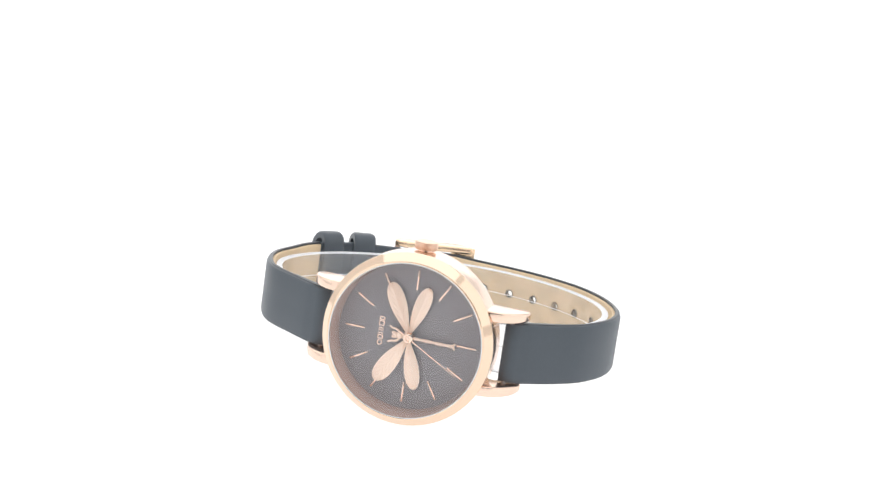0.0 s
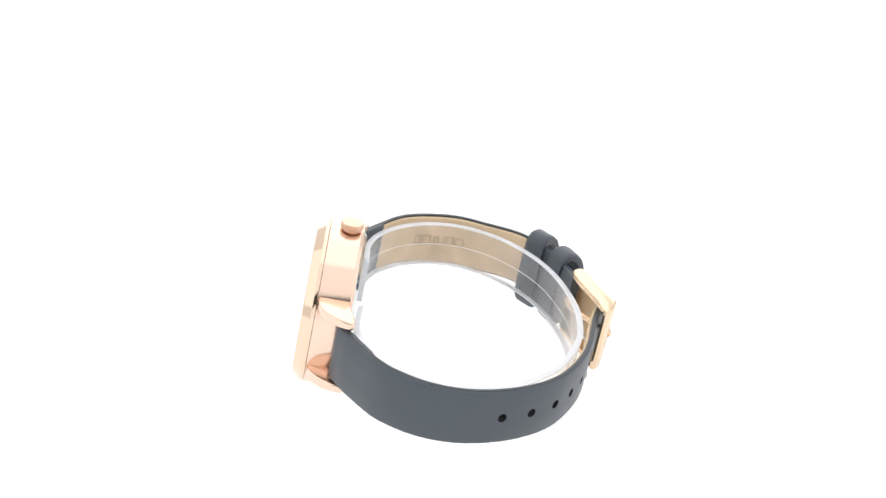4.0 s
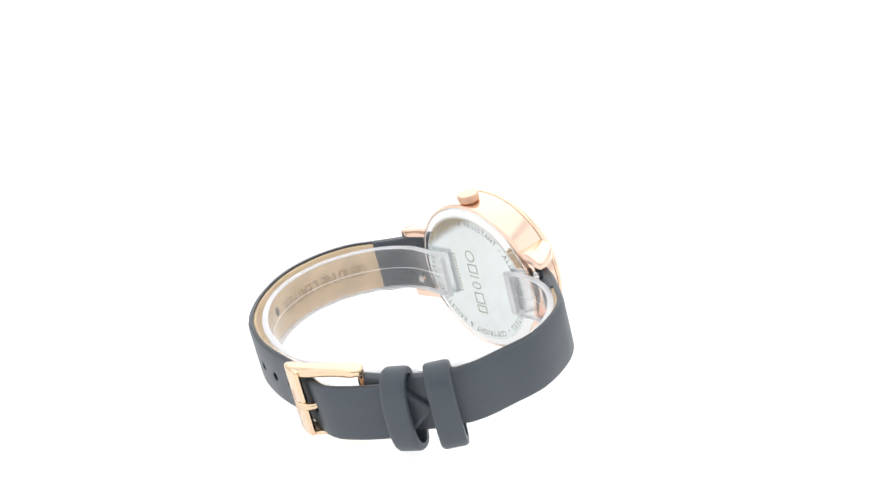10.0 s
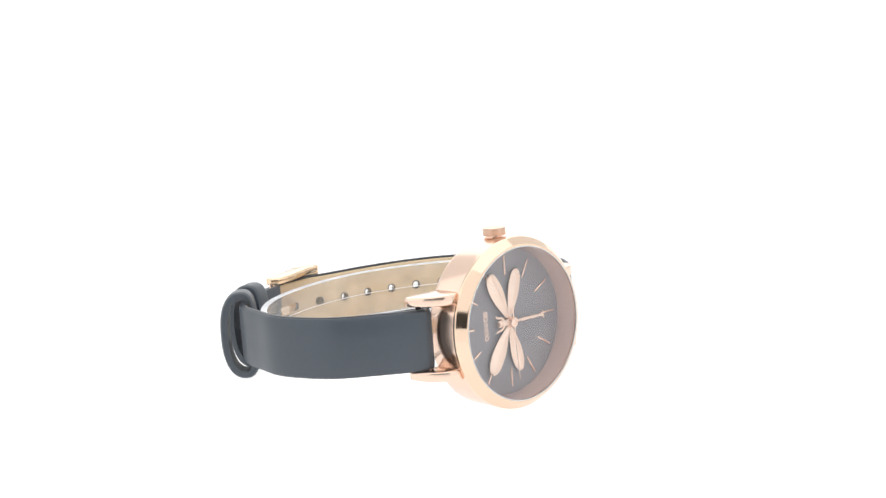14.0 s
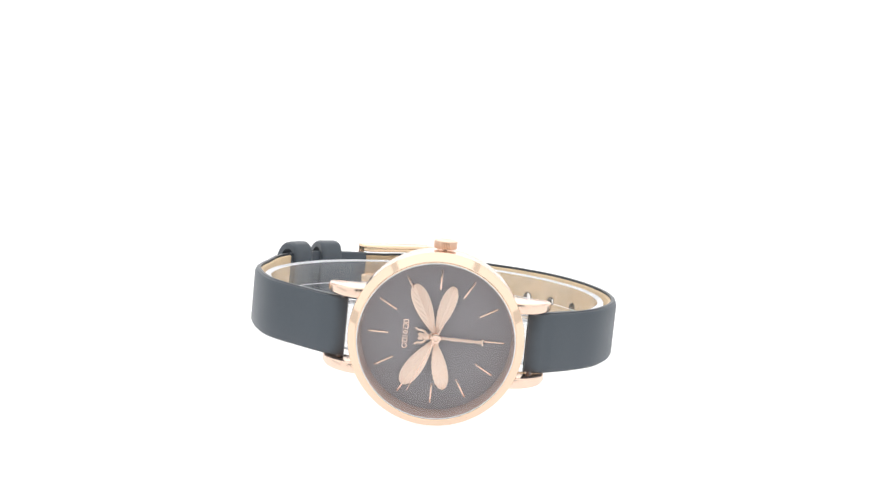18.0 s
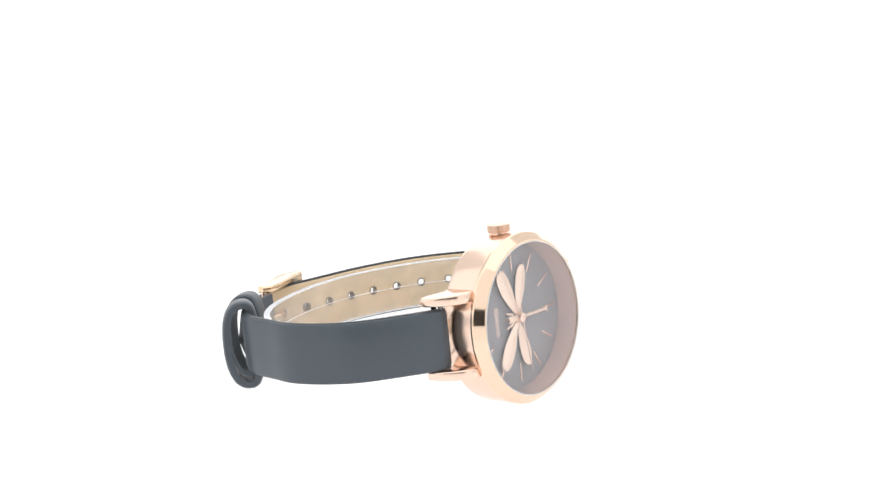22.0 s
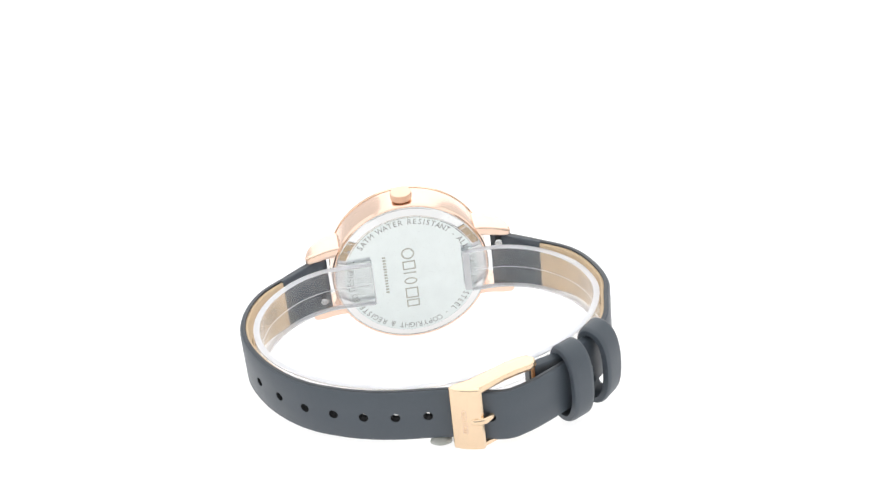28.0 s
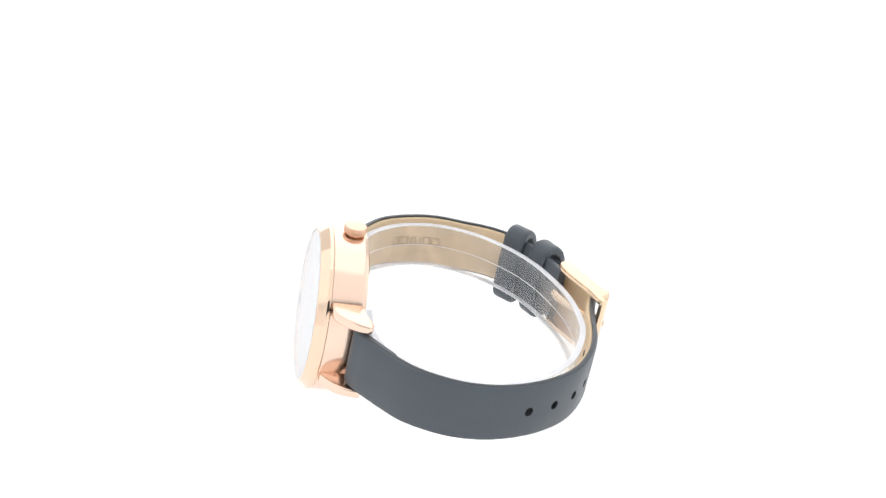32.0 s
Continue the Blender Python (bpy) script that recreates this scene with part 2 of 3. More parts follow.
def swept_band(curve, s0, s1, n_out, n_in, half, side, holes=(), hole_r=0.95, round_out=0.5, round_in=0.2, step=1.0, lift=lambda s: 0.0, sleeve=0.0):
    """A band along a curve: n_out(s) and n_in(s) are depths of its faces below the curve, towards the ring's middle; half(s) is its half width.
    side: +1 or -1, which way the middle lies. holes: places along the curve at which a round hole goes through."""
    hs = hole_r * 1.35
    stations = set(np.arange(s0, s1, step).tolist()) | {s0, s1}
    for h in holes:
        stations = {s for s in stations if abs(s - h) > hs + 0.15} | {h - hs, h + hs}
    stations = sorted(stations)
    bm = bmesh.new()

    def place(s, n, z):
        p, d = curve.at(s)
        w = Vector((-d.y, d.x)) * side
        q = p + w * n
        return Vector((q.x, q.y, z + lift(s)))

    def section(s):
        a, b, w = n_out(s), n_in(s), half(s)
        ro, ri = min(round_out, w * 0.6), min(round_in, w * 0.6)
        k = min(hs, w * 0.45)
        pts = [(a, -w + ro), (a, -k), (a, k), (a, w - ro), (a + 0.3 * ro, w - 0.3 * ro), (a + ro, w),
               (b - ri, w), (b, w - ri), (b, k), (b, -k), (b, -w + ri), (b - ri, -w), (a + ro, -w), (a + 0.3 * ro, -w + 0.3 * ro)]
        return [bm.verts.new(place(s, n, z)) for n, z in pts]

    rings = [section(s) for s in stations]
    m = len(rings[0])
    for i in range(len(rings) - 1):
        mid = (stations[i] + stations[i + 1]) / 2
        hole = [h for h in holes if abs(h - mid) < 0.05]
        a, b = rings[i], rings[i + 1]
        for k in range(m):
            if hole and k in (1, 8):
                continue
            bm.faces.new((a[k], a[(k + 1) % m], b[(k + 1) % m], b[k]))
        if hole:
            h, count = hole[0], 20
            tops = []
            for depth, (c00, c01, c11, c10) in ((n_out, (a[1], a[2], b[2], b[1])), (n_in, (a[9], a[8], b[8], b[9]))):
                # corners: (-s,-z), (-s,+z), (+s,+z), (+s,-z)
                ring = []
                for j in range(count):
                    ang = math.pi * 1.25 - 2 * math.pi * j / count
                    ss, zz = h + hole_r * math.cos(ang), hole_r * math.sin(ang)
                    ring.append(bm.verts.new(place(ss, depth(h), zz)))
                corners = (c00, c01, c11, c10)
                for e in range(4):
                    j0 = e * count // 4
                    arc = [ring[(j0 + j) % count] for j in range(count // 4 + 1)]
                    bm.faces.new([corners[e], corners[(e + 1) % 4]] + arc[::-1])
                tops.append(ring)
            if sleeve:
                tops.append([bm.verts.new(place(h + hole_r * math.cos(math.pi * 1.25 - 2 * math.pi * j / count), sleeve, hole_r * math.sin(math.pi * 1.25 - 2 * math.pi * j / count)))
                             for j in range(count)])
            for a2, b2 in zip(tops, tops[1:]):
                for j in range(count):
                    bm.faces.new((a2[j], a2[(j + 1) % count], b2[(j + 1) % count], b2[j]))
    bm.faces.new(rings[0][::-1])
    bm.faces.new(rings[-1])
    return bm


def glyphs(words, weight=0.0):
    """Meshes of text in the built-in font, one a string, one unit high."""
    obs = []
    for w in words:
        cu = bpy.data.curves.new("glyph", "FONT")
        cu.body, cu.size, cu.extrude, cu.align_x, cu.offset = w, 1.0, 0.06, "CENTER", weight
        cu.resolution_u = 3
        obs.append(new("glyph", cu))
    dg = bpy.context.evaluated_depsgraph_get()
    out = {w: bpy.data.meshes.new_from_object(o.evaluated_get(dg)) for w, o in zip(words, obs)}
    for o in obs:
        cu = o.data
        bpy.data.objects.remove(o)
        bpy.data.curves.remove(cu)
    return out


# ---- setting: the lit white box ----
def wall(name, lo, hi, mat, label):
    ob = part(name, block(lo, hi), mat, None, laid=False, smooth=False)
    return tagged(ob, label, "wall", kind="structure")


BOX = 0.75
floor = part("floor", block((-BOX, -0.38, -0.02), (BOX, 1.6, 0.0)), LIT_TABLE, None, laid=False, smooth=False)
tagged(floor, "seamless glowing white light table top", "floor", kind="structure")
wall("wall_north", (-BOX, 1.6, -0.02), (BOX, 1.62, 1.2), BACKDROP, "bright white backdrop of the light box")
wall("wall_east", (BOX, -0.38, -0.02), (BOX + 0.02, 1.62, 1.2), LIT_WHITE, "bright white diffuser side of the light box")
wall("wall_west", (-BOX - 0.02, -0.38, -0.02), (-BOX, 1.62, 1.2), LIT_WHITE, "bright white diffuser side of the light box")
wall("ceiling", (-BOX, -0.38, 1.2), (BOX, 1.62, 1.22), LIT_TOP, "bright white diffuser top of the light box")
wall("wall_south", (-BOX, -0.40, -0.02), (BOX, -0.38, 1.2), FRONT, "white front of the light box")
# Unseen glowing panels, added at both sides for contrast in the gold's reflections.
for side in (-1, 1):
    x0, x1 = sorted((side * (BOX - 0.004), side * (BOX - 0.03)))
    ob = part("softbox", block((x0, -0.34, 0.12), (x1, 0.45, 0.95), 0.004), SIDE_PANEL, None, laid=False, smooth=False)
    tagged(ob, "unseen glowing panel added on the side of the light box", "softbox", kind="structure")
# Unseen panel added overhead to brighten reflections on the gold's upper faces.
ob = part("overhead_panel", block((-0.5, 0.5, 1.17), (0.5, 1.5, 1.196), 0.004), TOP_PANEL, None, laid=False, smooth=False)
tagged(ob, "unseen glowing panel added under the top of the light box", "softbox", kind="structure")
PORT = part("camera_opening", block((-0.22, -0.379, 0.088), (0.22, -0.374, 0.215)), BLACK, None, laid=False, smooth=False)
tagged(PORT, "dark camera opening in the white front", "opening", kind="structure")

# ---- the wristwatch ----
watch = thing("wristwatch", "rose-gold wristwatch with dragonfly dial and grey leather strap", "wristwatch")

# case
case = part("case", lathe([(15.9, 4.3), (16.15, 4.7), (16.4, 4.62), (16.6, 4.3), (16.66, 3.8), (16.72, -1.9), (16.7, -2.06), (16.62, -2.11), (15.1, -2.11), (14.9, -1.6), (14.9, 4.3)], 144), GOLD, watch,
            "polished rose-gold case")
part("bezel", lathe([(15.1, -2.13), (16.66, -2.13), (16.8, -2.16), (16.84, -2.26), (16.84, -2.72), (16.82, -2.84), (16.76, -2.94), (16.68, -3.035), (15.53, -4.405), (15.45, -4.5), (15.34, -4.58), (15.2, -4.6), (15.06, -4.56), (15.0, -4.3), (15.0, -3.6), (15.1, -3.4)],
                    144), GOLD_BEZEL, watch, "polished rose-gold bezel")
part("inner_ring", lathe([(14.95, -4.12), (14.88, -4.12), (14.35, -0.02), (14.4, 0.1), (14.88, 0.1), (14.95, -0.3)], 144), GOLD_RING, watch, "polished rose-gold ring round the dial")
glass = part("crystal", lathe([(0, -4.62), (14.7, -4.62), (14.93, -4.5), (14.97, -4.25), (14.97, -4.18), (0, -4.18)], 128), CRYSTAL, watch,
             "clear flat glass", smooth=False)
glass.visible_shadow = False
part("gasket", lathe([(14.88, -4.6), (14.93, -4.67), (15.04, -4.67), (15.08, -4.6), (15.06, -4.5), (14.9, -4.5)], 144), GASKET, watch, "thin pale seal round the glass")
dial = part("dial", lathe([(0, 0.0), (7, 0.0), (14.4, 0.0), (14.4, 0.6), (0, 0.6)], 96), DIAL, watch, "warm grey dial")


def dial_m(hour, r=0.0):
    """Pose of a dial mark: local x runs outward from the centre, z along the dial's normal (towards the glass)."""
    a = math.radians(30 * hour)
    out = Vector((-math.cos(a), 0, math.sin(a)))
    up = Vector((0, -1, 0))
    side = up.cross(out)
    return Matrix((
        (out.x, side.x, up.x, out.x * r), (out.y, side.y, up.y, out.y * r), (out.z, side.z, up.z, out.z * r), (0, 0, 0, 1)))


for h in range(1, 13):
    bm = block((9.2, -0.17, 0.0), (13.05, 0.17, 0.24), 0.05, dial_m(h))
    part("hour_marker", bm, GOLD, dial)


# dragonfly
def wing(length, width, angle, base, height, serrate=0.0):
    """A leaf-shaped raised wing with ribs; angle in degrees from the way to 6, towards the crown."""
    bm = bmesh.new()
    nu, nv = 84, 22
    top, low = [], []
    for i in range(nu + 1):
        u = 1 - (1 - i / nu) ** 1.5
        w = 0.13 + 0.87 * math.sin(math.pi / 2 * u / 0.66) ** 1.15 if u < 0.66 else math.sqrt(max(1 - ((u - 0.66) / 0.343) ** 2.4, 0.0))
        w *= width * 0.5
        rt, rl = [], []
        for j in range(nv + 1):
            v = -1 + 2 * j / nv
            vein = 2 * math.pi * (7.5 * u - 2.3 * abs(v) + 0.15 * math.sin(9 * u))
            rib = 0.06 * math.sin(vein) * min(1.0, 3 * abs(v)) + 0.09 * math.exp(-(v / 0.12) ** 2)
            y = v * w * (1 + serrate * 0.05 * math.sin(60 * u))
            z = height + 0.28 * (1 - 0.8 * v * v) + rib * (1 - v ** 6)
            rt.append(bm.verts.new((u * length, y, z)))
            rl.append(bm.verts.new((u * length, y * 0.97, height - 0.12)))
        top.append(rt)
        low.append(rl)
    for i in range(nu):
        for j in range(nv):
            bm.faces.new((top[i][j], top[i + 1][j], top[i + 1][j + 1], top[i][j + 1]))
            bm.faces.new((low[i][j], low[i][j + 1], low[i + 1][j + 1], low[i + 1][j]))
        for j in (0, nv):
            bm.faces.new((top[i][j], low[i][j], low[i + 1][j], top[i + 1][j]))
    for i in (0, nu):
        for j in range(nv):
            bm.faces.new((top[i][j], top[i][j + 1], low[i][j + 1], low[i][j]))
    a = radians(angle)
    out, up = Vector((math.cos(a), 0, math.sin(a))), Vector((0, -1, 0))
    sd = up.cross(out)
    bm.transform(Matrix(((out.x, sd.x, up.x, base[0]), (out.y, sd.y, up.y, 0), (out.z, sd.z, up.z, base[1]), (0, 0, 0, 1))))
    return bm


RISE = 0.75
dragonfly = part("dragonfly", merged(
    lathe([(0, -RISE - 0.75), (0.55, -RISE - 0.65), (0.85, -RISE - 0.3), (0.8, 0.0), (0, 0.0)], 20, centre=(-0.6, 0, 0)),
    lathe([(0, -RISE - 0.7), (0.5, -RISE - 0.6), (0.75, -RISE - 0.3), (0.6, -0.3), (0, -0.3)], 20, centre=(-2.0, 0, 0.05)),
    lathe([(0, -RISE - 0.6), (0.35, -RISE - 0.5), (0.5, -RISE - 0.2), (0.4, -0.4), (0, -0.4)], 16, centre=(-2.9, 0, 0.1))), GOLD_WING, watch, "raised rose-gold dragonfly")
part("wing", wing(10.6, 3.4, 116.0, (-0.3, 0.4), RISE), GOLD_WING, dragonfly)
part("wing", wing(10.2, 3.0, 73.9, (-0.2, 0.3), RISE, 1), GOLD_WING, dragonfly)
part("wing", wing(10.7, 3.5, 239.2, (-0.3, -0.4), RISE), GOLD_WING, dragonfly)
part("wing", wing(9.9, 3.05, 284.0, (-0.2, -0.4), RISE, 1), GOLD_WING, dragonfly)
TAIL_Y = -RISE - 0.4
tail = [tube([(x0, TAIL_Y, -0.01 * x0), ((x0 + x1) / 2, TAIL_Y - 0.05, -0.01 * x0), (x1, TAIL_Y, -0.01 * x1)], [0.36, 0.25, 0.4], 10) for x0, x1 in ((0.9, 3.6), (3.6, 6.2), (6.2, 8.5))]
tail += [tube([(8.4, TAIL_Y, -0.08), (8.8, TAIL_Y, 0.2 * k), (9.05, TAIL_Y, 0.62 * k - 0.1)], [0.26, 0.24, 0.2], 8) for k in (1, -1)]
part("tail", merged(*tail), GOLD_WING, dragonfly)
for s in (1, -1):
    part("leg", tube([(-2.0, -RISE - 0.2, 0.5 * s), (-2.3, -RISE - 0.25, 1.0 * s), (-2.9, -RISE - 0.3, 1.25 * s), (-3.5, -RISE - 0.3, 1.25 * s), (-4.1, -RISE - 0.25, 1.6 * s)],
                     [0.28, 0.26, 0.24, 0.22, 0.18], 8), GOLD_WING, dragonfly)
    part("foreleg", tube([(-2.6, -RISE - 0.2, 0.4 * s), (-3.1, -RISE - 0.25, 0.55 * s), (-3.5, -RISE - 0.3, 0.35 * s)], 0.22, 8), GOLD_WING, dragonfly)

def plain_sign(kind, w, h, stroke, thick):
    """A plain ring, box or bar of a sign's size, lying in its own xy plane."""
    if kind == "ring":
        o = [(w / 2 * math.cos(2 * math.pi * k / 28), h / 2 * math.sin(2 * math.pi * k / 28)) for k in range(28)]
    elif kind == "box":
        o = [(-w / 2, -h / 2), (w / 2, -h / 2), (w / 2, h / 2), (-w / 2, h / 2)]
    else:
        return slab([(-stroke / 2, -h / 2), (stroke / 2, -h / 2), (stroke / 2, h / 2), (-stroke / 2, h / 2)], 0, thick)
    bm = bmesh.new()
    fx, fy = 1 - 2 * stroke / w, 1 - 2 * stroke / h
    rows = [[bm.verts.new((x * a, y * b, z)) for x, y in o] for a, b, z in ((1, 1, 0), (1, 1, thick), (fx, fy, thick), (fx, fy, 0))]
    for i in range(4):
        for k in range(len(o)):
            q = (k + 1) % len(o)
            bm.faces.new((rows[i][k], rows[i][q], rows[(i + 1) % 4][q], rows[(i + 1) % 4][k]))
    return bm


SIGNS = [("ring", 1.0, 0.0), ("box", 0.78, 1.06), ("bar", 0.2, 1.75), ("ring", 0.62, 2.5), ("box", 0.95, 3.6), ("box", 0.66, 4.55)]


def sign_row(name, size, stroke, thick, m, mat, parent):
    """The six plain signs in a row along local x, the row's middle at m."""
    for kind, w, at in SIGNS:
        bm = plain_sign(kind, w * size, size, stroke, thick)
        bm.transform(m @ Matrix.Translation(((at - 2.27) * size, 0, 0)))
        part(name, bm, mat, parent, smooth=False)


# maker's name on the dial, as plain shapes
sign_row("name_shape", 1.05, 0.17, 0.07, Matrix(((0, -1, 0, -5.95), (0, 0, -1, 0.0), (1, 0, 0, 0.1), (0, 0, 0, 1))), GOLD, dial)


# pointers
part("hand_cap", lathe([(0, -1.92), (0.4, -1.92), (0.48, -2.1), (0.75, -2.14), (0.94, -2.06), (1.02, -1.85), (1.0, -0.3), (0, -0.3)], 40), GOLD, watch, "rose-gold cap in the middle of the dial")
bm = slab([(-1.4, -0.13), (10.9, -0.1), (11.25, 0.0), (10.9, 0.1), (-1.4, 0.13)], 0, 0.1, 0.03, 1)
bm.transform(dial_m(2.22) @ Matrix.Translation((0, 0, 1.5)))
part("minute_hand", bm, GOLD_WING, watch, "slender rose-gold minute hand over a wing")
hub = lathe([(0, 0.16), (0.62, 0.14), (0.7, -0.02), (0, -0.03)], 24, axis="z")
bm = merged(slab([(-2.9, -0.13), (11.5, -0.06), (11.5, 0.06), (-2.9, 0.13)], 0, 0.12), hub)
bm.transform(Matrix.Scale(0.001, 4))
second_hand = part("second_hand", bm, GOLD, watch, "thin rose-gold second hand", laid=False)


def second_pose(hour):
    return LAID_POSE @ Matrix.Translation((0, -0.0018, 0)) @ dial_m(hour)


# back of the case
back = part("case_back", lathe([(0, 5.35), (6, 5.35), (13.92, 5.35), (14.05, 5.35), (14.15, 5.31), (14.15, 4.4), (0, 4.4)], 128), STEEL, watch, "satin steel case back with engraving")
part("case_back_rim", lathe([(14.17, 5.3), (14.32, 5.33), (14.45, 5.28), (15.72, 4.765), (15.83, 4.72), (15.93, 4.6), (16.02, 4.72), (16.1, 4.6), (15.88, 4.5), (14.17, 4.4)], 144), STEEL_POLISHED, watch, "polished steel rim")

# crown
part("crown", lathe([(0, 18.5), (1.9, 18.5), (2.14, 18.43), (2.24, 18.25), (2.24, 17.15), (2.12, 16.95), (1.6, 16.9), (0, 16.9)], 168, axis="z", centre=(0.1, 2.05, 0),
                    knurl=lambda k, n, h: (1.0 if k % 4 < 2 else 0.94) if 17.0 < h < 18.3 else 1.0), GOLD_KNURL, watch, "knurled rose-gold crown")
part("crown_collar", lathe([(0, 17.0), (1.5, 17.0), (1.5, 16.0), (0, 16.0)], 40, axis="z", centre=(0.1, 2.05, 0)), GOLD, watch)

# lugs
LUG = [(13.7, -1.85), (15.4, -1.95), (16.9, -1.65), (18.2, -0.95), (19.4, 0.1), (20.4, 1.45), (21.15, 3.0), (21.6, 4.6), (21.55, 5.45), (20.9, 5.75), (19.2, 5.4), (17.4, 4.75), (16.0, 4.4),
       (13.7, 4.3)]
for sx in (1, -1):
    for sz in (1, -1):
        bm = slab([(x * sx, y) for x, y in LUG], 6.25 if sz > 0 else -8.5, 8.5 if sz > 0 else -6.25, 0.36, 3)
        for v in bm.verts:
            k = (abs(v.co.x) - 13) / 8
            if abs(v.co.z) > 7 and k > 0:
                v.co.z -= sz * (0.4 * k + 0.3 * max(0.0, k - 0.95) / 0.13)
        part("lug", bm, GOLD, watch)
    part("spring_bar", tube([(18.6 * sx, 3.15, -6.3), (18.6 * sx, 3.15, 6.3)], 0.5, 14), DARK_METAL, watch)

# ---- strap ----
PIN_PROFILE = [(0, 0), (0.5, 0), (0.55, 0.35), (0.8, 0.45), (0.85, 1.0), (0.7, 1.15), (0, 1.15)]
SIX = Curve([(16.9, 1.7), (20.8, 3.1), (26.8, 7.6), (31.8, 12.0), (34.9, 17.5), (36.2, 23.2), (35.75, 29.3), (33.55, 35.45), (30.0, 41.1), (25.4, 45.85), (20.2, 49.1), (14.7, 51.5),
             (8.8, 53.1), (2.7, 54.0), (-2.0, 54.8), (-5.2, 55.6), (-8.6, 56.8), (-12.6, 56.9), (-17.6, 55.0), (-23.2, 51.7), (-28.6, 48.1), (-30.4, 46.8)])
TWELVE = Curve([(-16.9, 1.6), (-20.8, 2.7), (-27.4, 7.2), (-33.5, 12.2), (-36.7, 18.2), (-38.15, 25.2), (-36.95, 32.0), (-35.4, 38.4), (-32.2, 43.4), (-27.9, 47.1), (-22.8, 49.7), (-17.2, 51.6)])
FOLD, FOLD12 = 13.0, 12.9
PAST_BUCKLE = SIX.near(-5.2, 55.6)


def lift6(s):
    return float(np.interp(s, (0, 12, 22, 38, 60, PAST_BUCKLE, PAST_BUCKLE + 8), (-0.1, -0.1, 0.25, 0.5, 0.5, 0.4, -0.35)))


def lift12(s):
    return float(np.interp(s, (0, 28, 60), (-0.35, -0.1, 0.35)))


def half6(s):
    w = 5.98 - 0.25 * min(s / 70, 1)
    e = SIX.length - s
    return max(w * min(1.0, 0.12 + 0.88 * (e / 5.5)) if e < 5.5 else w, 0.5)


def half12(s):
    return 5.85


def soft_start(s):
    return 0.75 * max(0.0, 1 - (s - 0.9) / 2.2) ** 2 + 0.16 * math.exp(-((s - 4.6) / 0.8) ** 2)


HOLES = [SIX.near(x, y) for x, y in ((33.55, 35.45), (30.0, 41.1), (25.4, 45.85), (20.2, 49.1), (14.7, 51.5), (8.8, 53.1), (2.7, 54.0), (-3.2, 54.95), (-8.8, 56.8))]
strap_six = part("long_strap", merged(
    swept_band(SIX, 0.9, FOLD, soft_start, lambda s: 2.2 - 0.45 * s / FOLD - soft_start(s), half6, 1, round_out=0.95, lift=lift6),
    swept_band(SIX, FOLD, SIX.length, lambda s: 0.0, lambda s: 1.2, half6, 1, HOLES, round_out=0.95, lift=lift6, sleeve=1.74)), LEATHER, watch, "smooth grey leather strap with punched holes")
part("lining", swept_band(SIX, FOLD, SIX.length - 7.0, lambda s: 1.2, lambda s: 1.75, lambda s: half6(s) - 0.42, 1, HOLES, 1.0, round_out=0.1, round_in=0.2, lift=lift6), LINING, strap_six, "tan leather lining")
part("painted_edge", swept_band(SIX, 2.2, SIX.length - 7.0, lambda s: 0.62, lambda s: 1.22, lambda s: half6(s) + 0.02, 1, HOLES, 1.0, round_out=0.05, round_in=0.05, lift=lift6), EDGE, strap_six,
     "dark painted strap edge")
# Near-black sleeves paint the shade inside the punched holes.
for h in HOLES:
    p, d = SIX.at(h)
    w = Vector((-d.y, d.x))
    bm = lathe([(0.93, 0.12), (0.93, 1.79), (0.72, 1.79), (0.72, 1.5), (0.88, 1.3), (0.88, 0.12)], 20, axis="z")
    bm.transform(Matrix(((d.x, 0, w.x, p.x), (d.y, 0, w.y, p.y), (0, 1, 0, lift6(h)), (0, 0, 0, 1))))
    part("punched_hole", bm, HOLE_SHADE, strap_six, "near-black hole wall with the hole's shade in its colour")
GREY_AGAIN = TWELVE.near(-34.7, 39.2) + 2.5
END12 = TWELVE.length
strap_twelve = part("buckle_strap", merged(
    swept_band(TWELVE, 0.9, FOLD12, soft_start, lambda s: 2.2 - 0.45 * s / FOLD12 - soft_start(s), half12, -1, round_out=0.95, lift=lift12),
    swept_band(TWELVE, FOLD12, GREY_AGAIN, lambda s: 0.0, lambda s: 1.2, half12, -1, round_out=0.95, lift=lift12),
    swept_band(TWELVE, GREY_AGAIN, END12, lambda s: 0.0, lambda s: 1.8, half12, -1, round_out=0.95, lift=lift12)), LEATHER, watch, "smooth grey leather strap end carrying the buckle")
part("lining", swept_band(TWELVE, FOLD12, GREY_AGAIN, lambda s: 1.2, lambda s: 1.75, lambda s: half12(s) - 0.42, -1, round_out=0.1, round_in=0.2, lift=lift12), LINING, strap_twelve, "tan leather lining")

part("painted_edge", swept_band(TWELVE, 2.2, GREY_AGAIN, lambda s: 0.62, lambda s: 1.22, lambda s: half12(s) + 0.02, -1, round_out=0.05, round_in=0.05, lift=lift12), EDGE, strap_twelve,
     "dark painted strap edge")


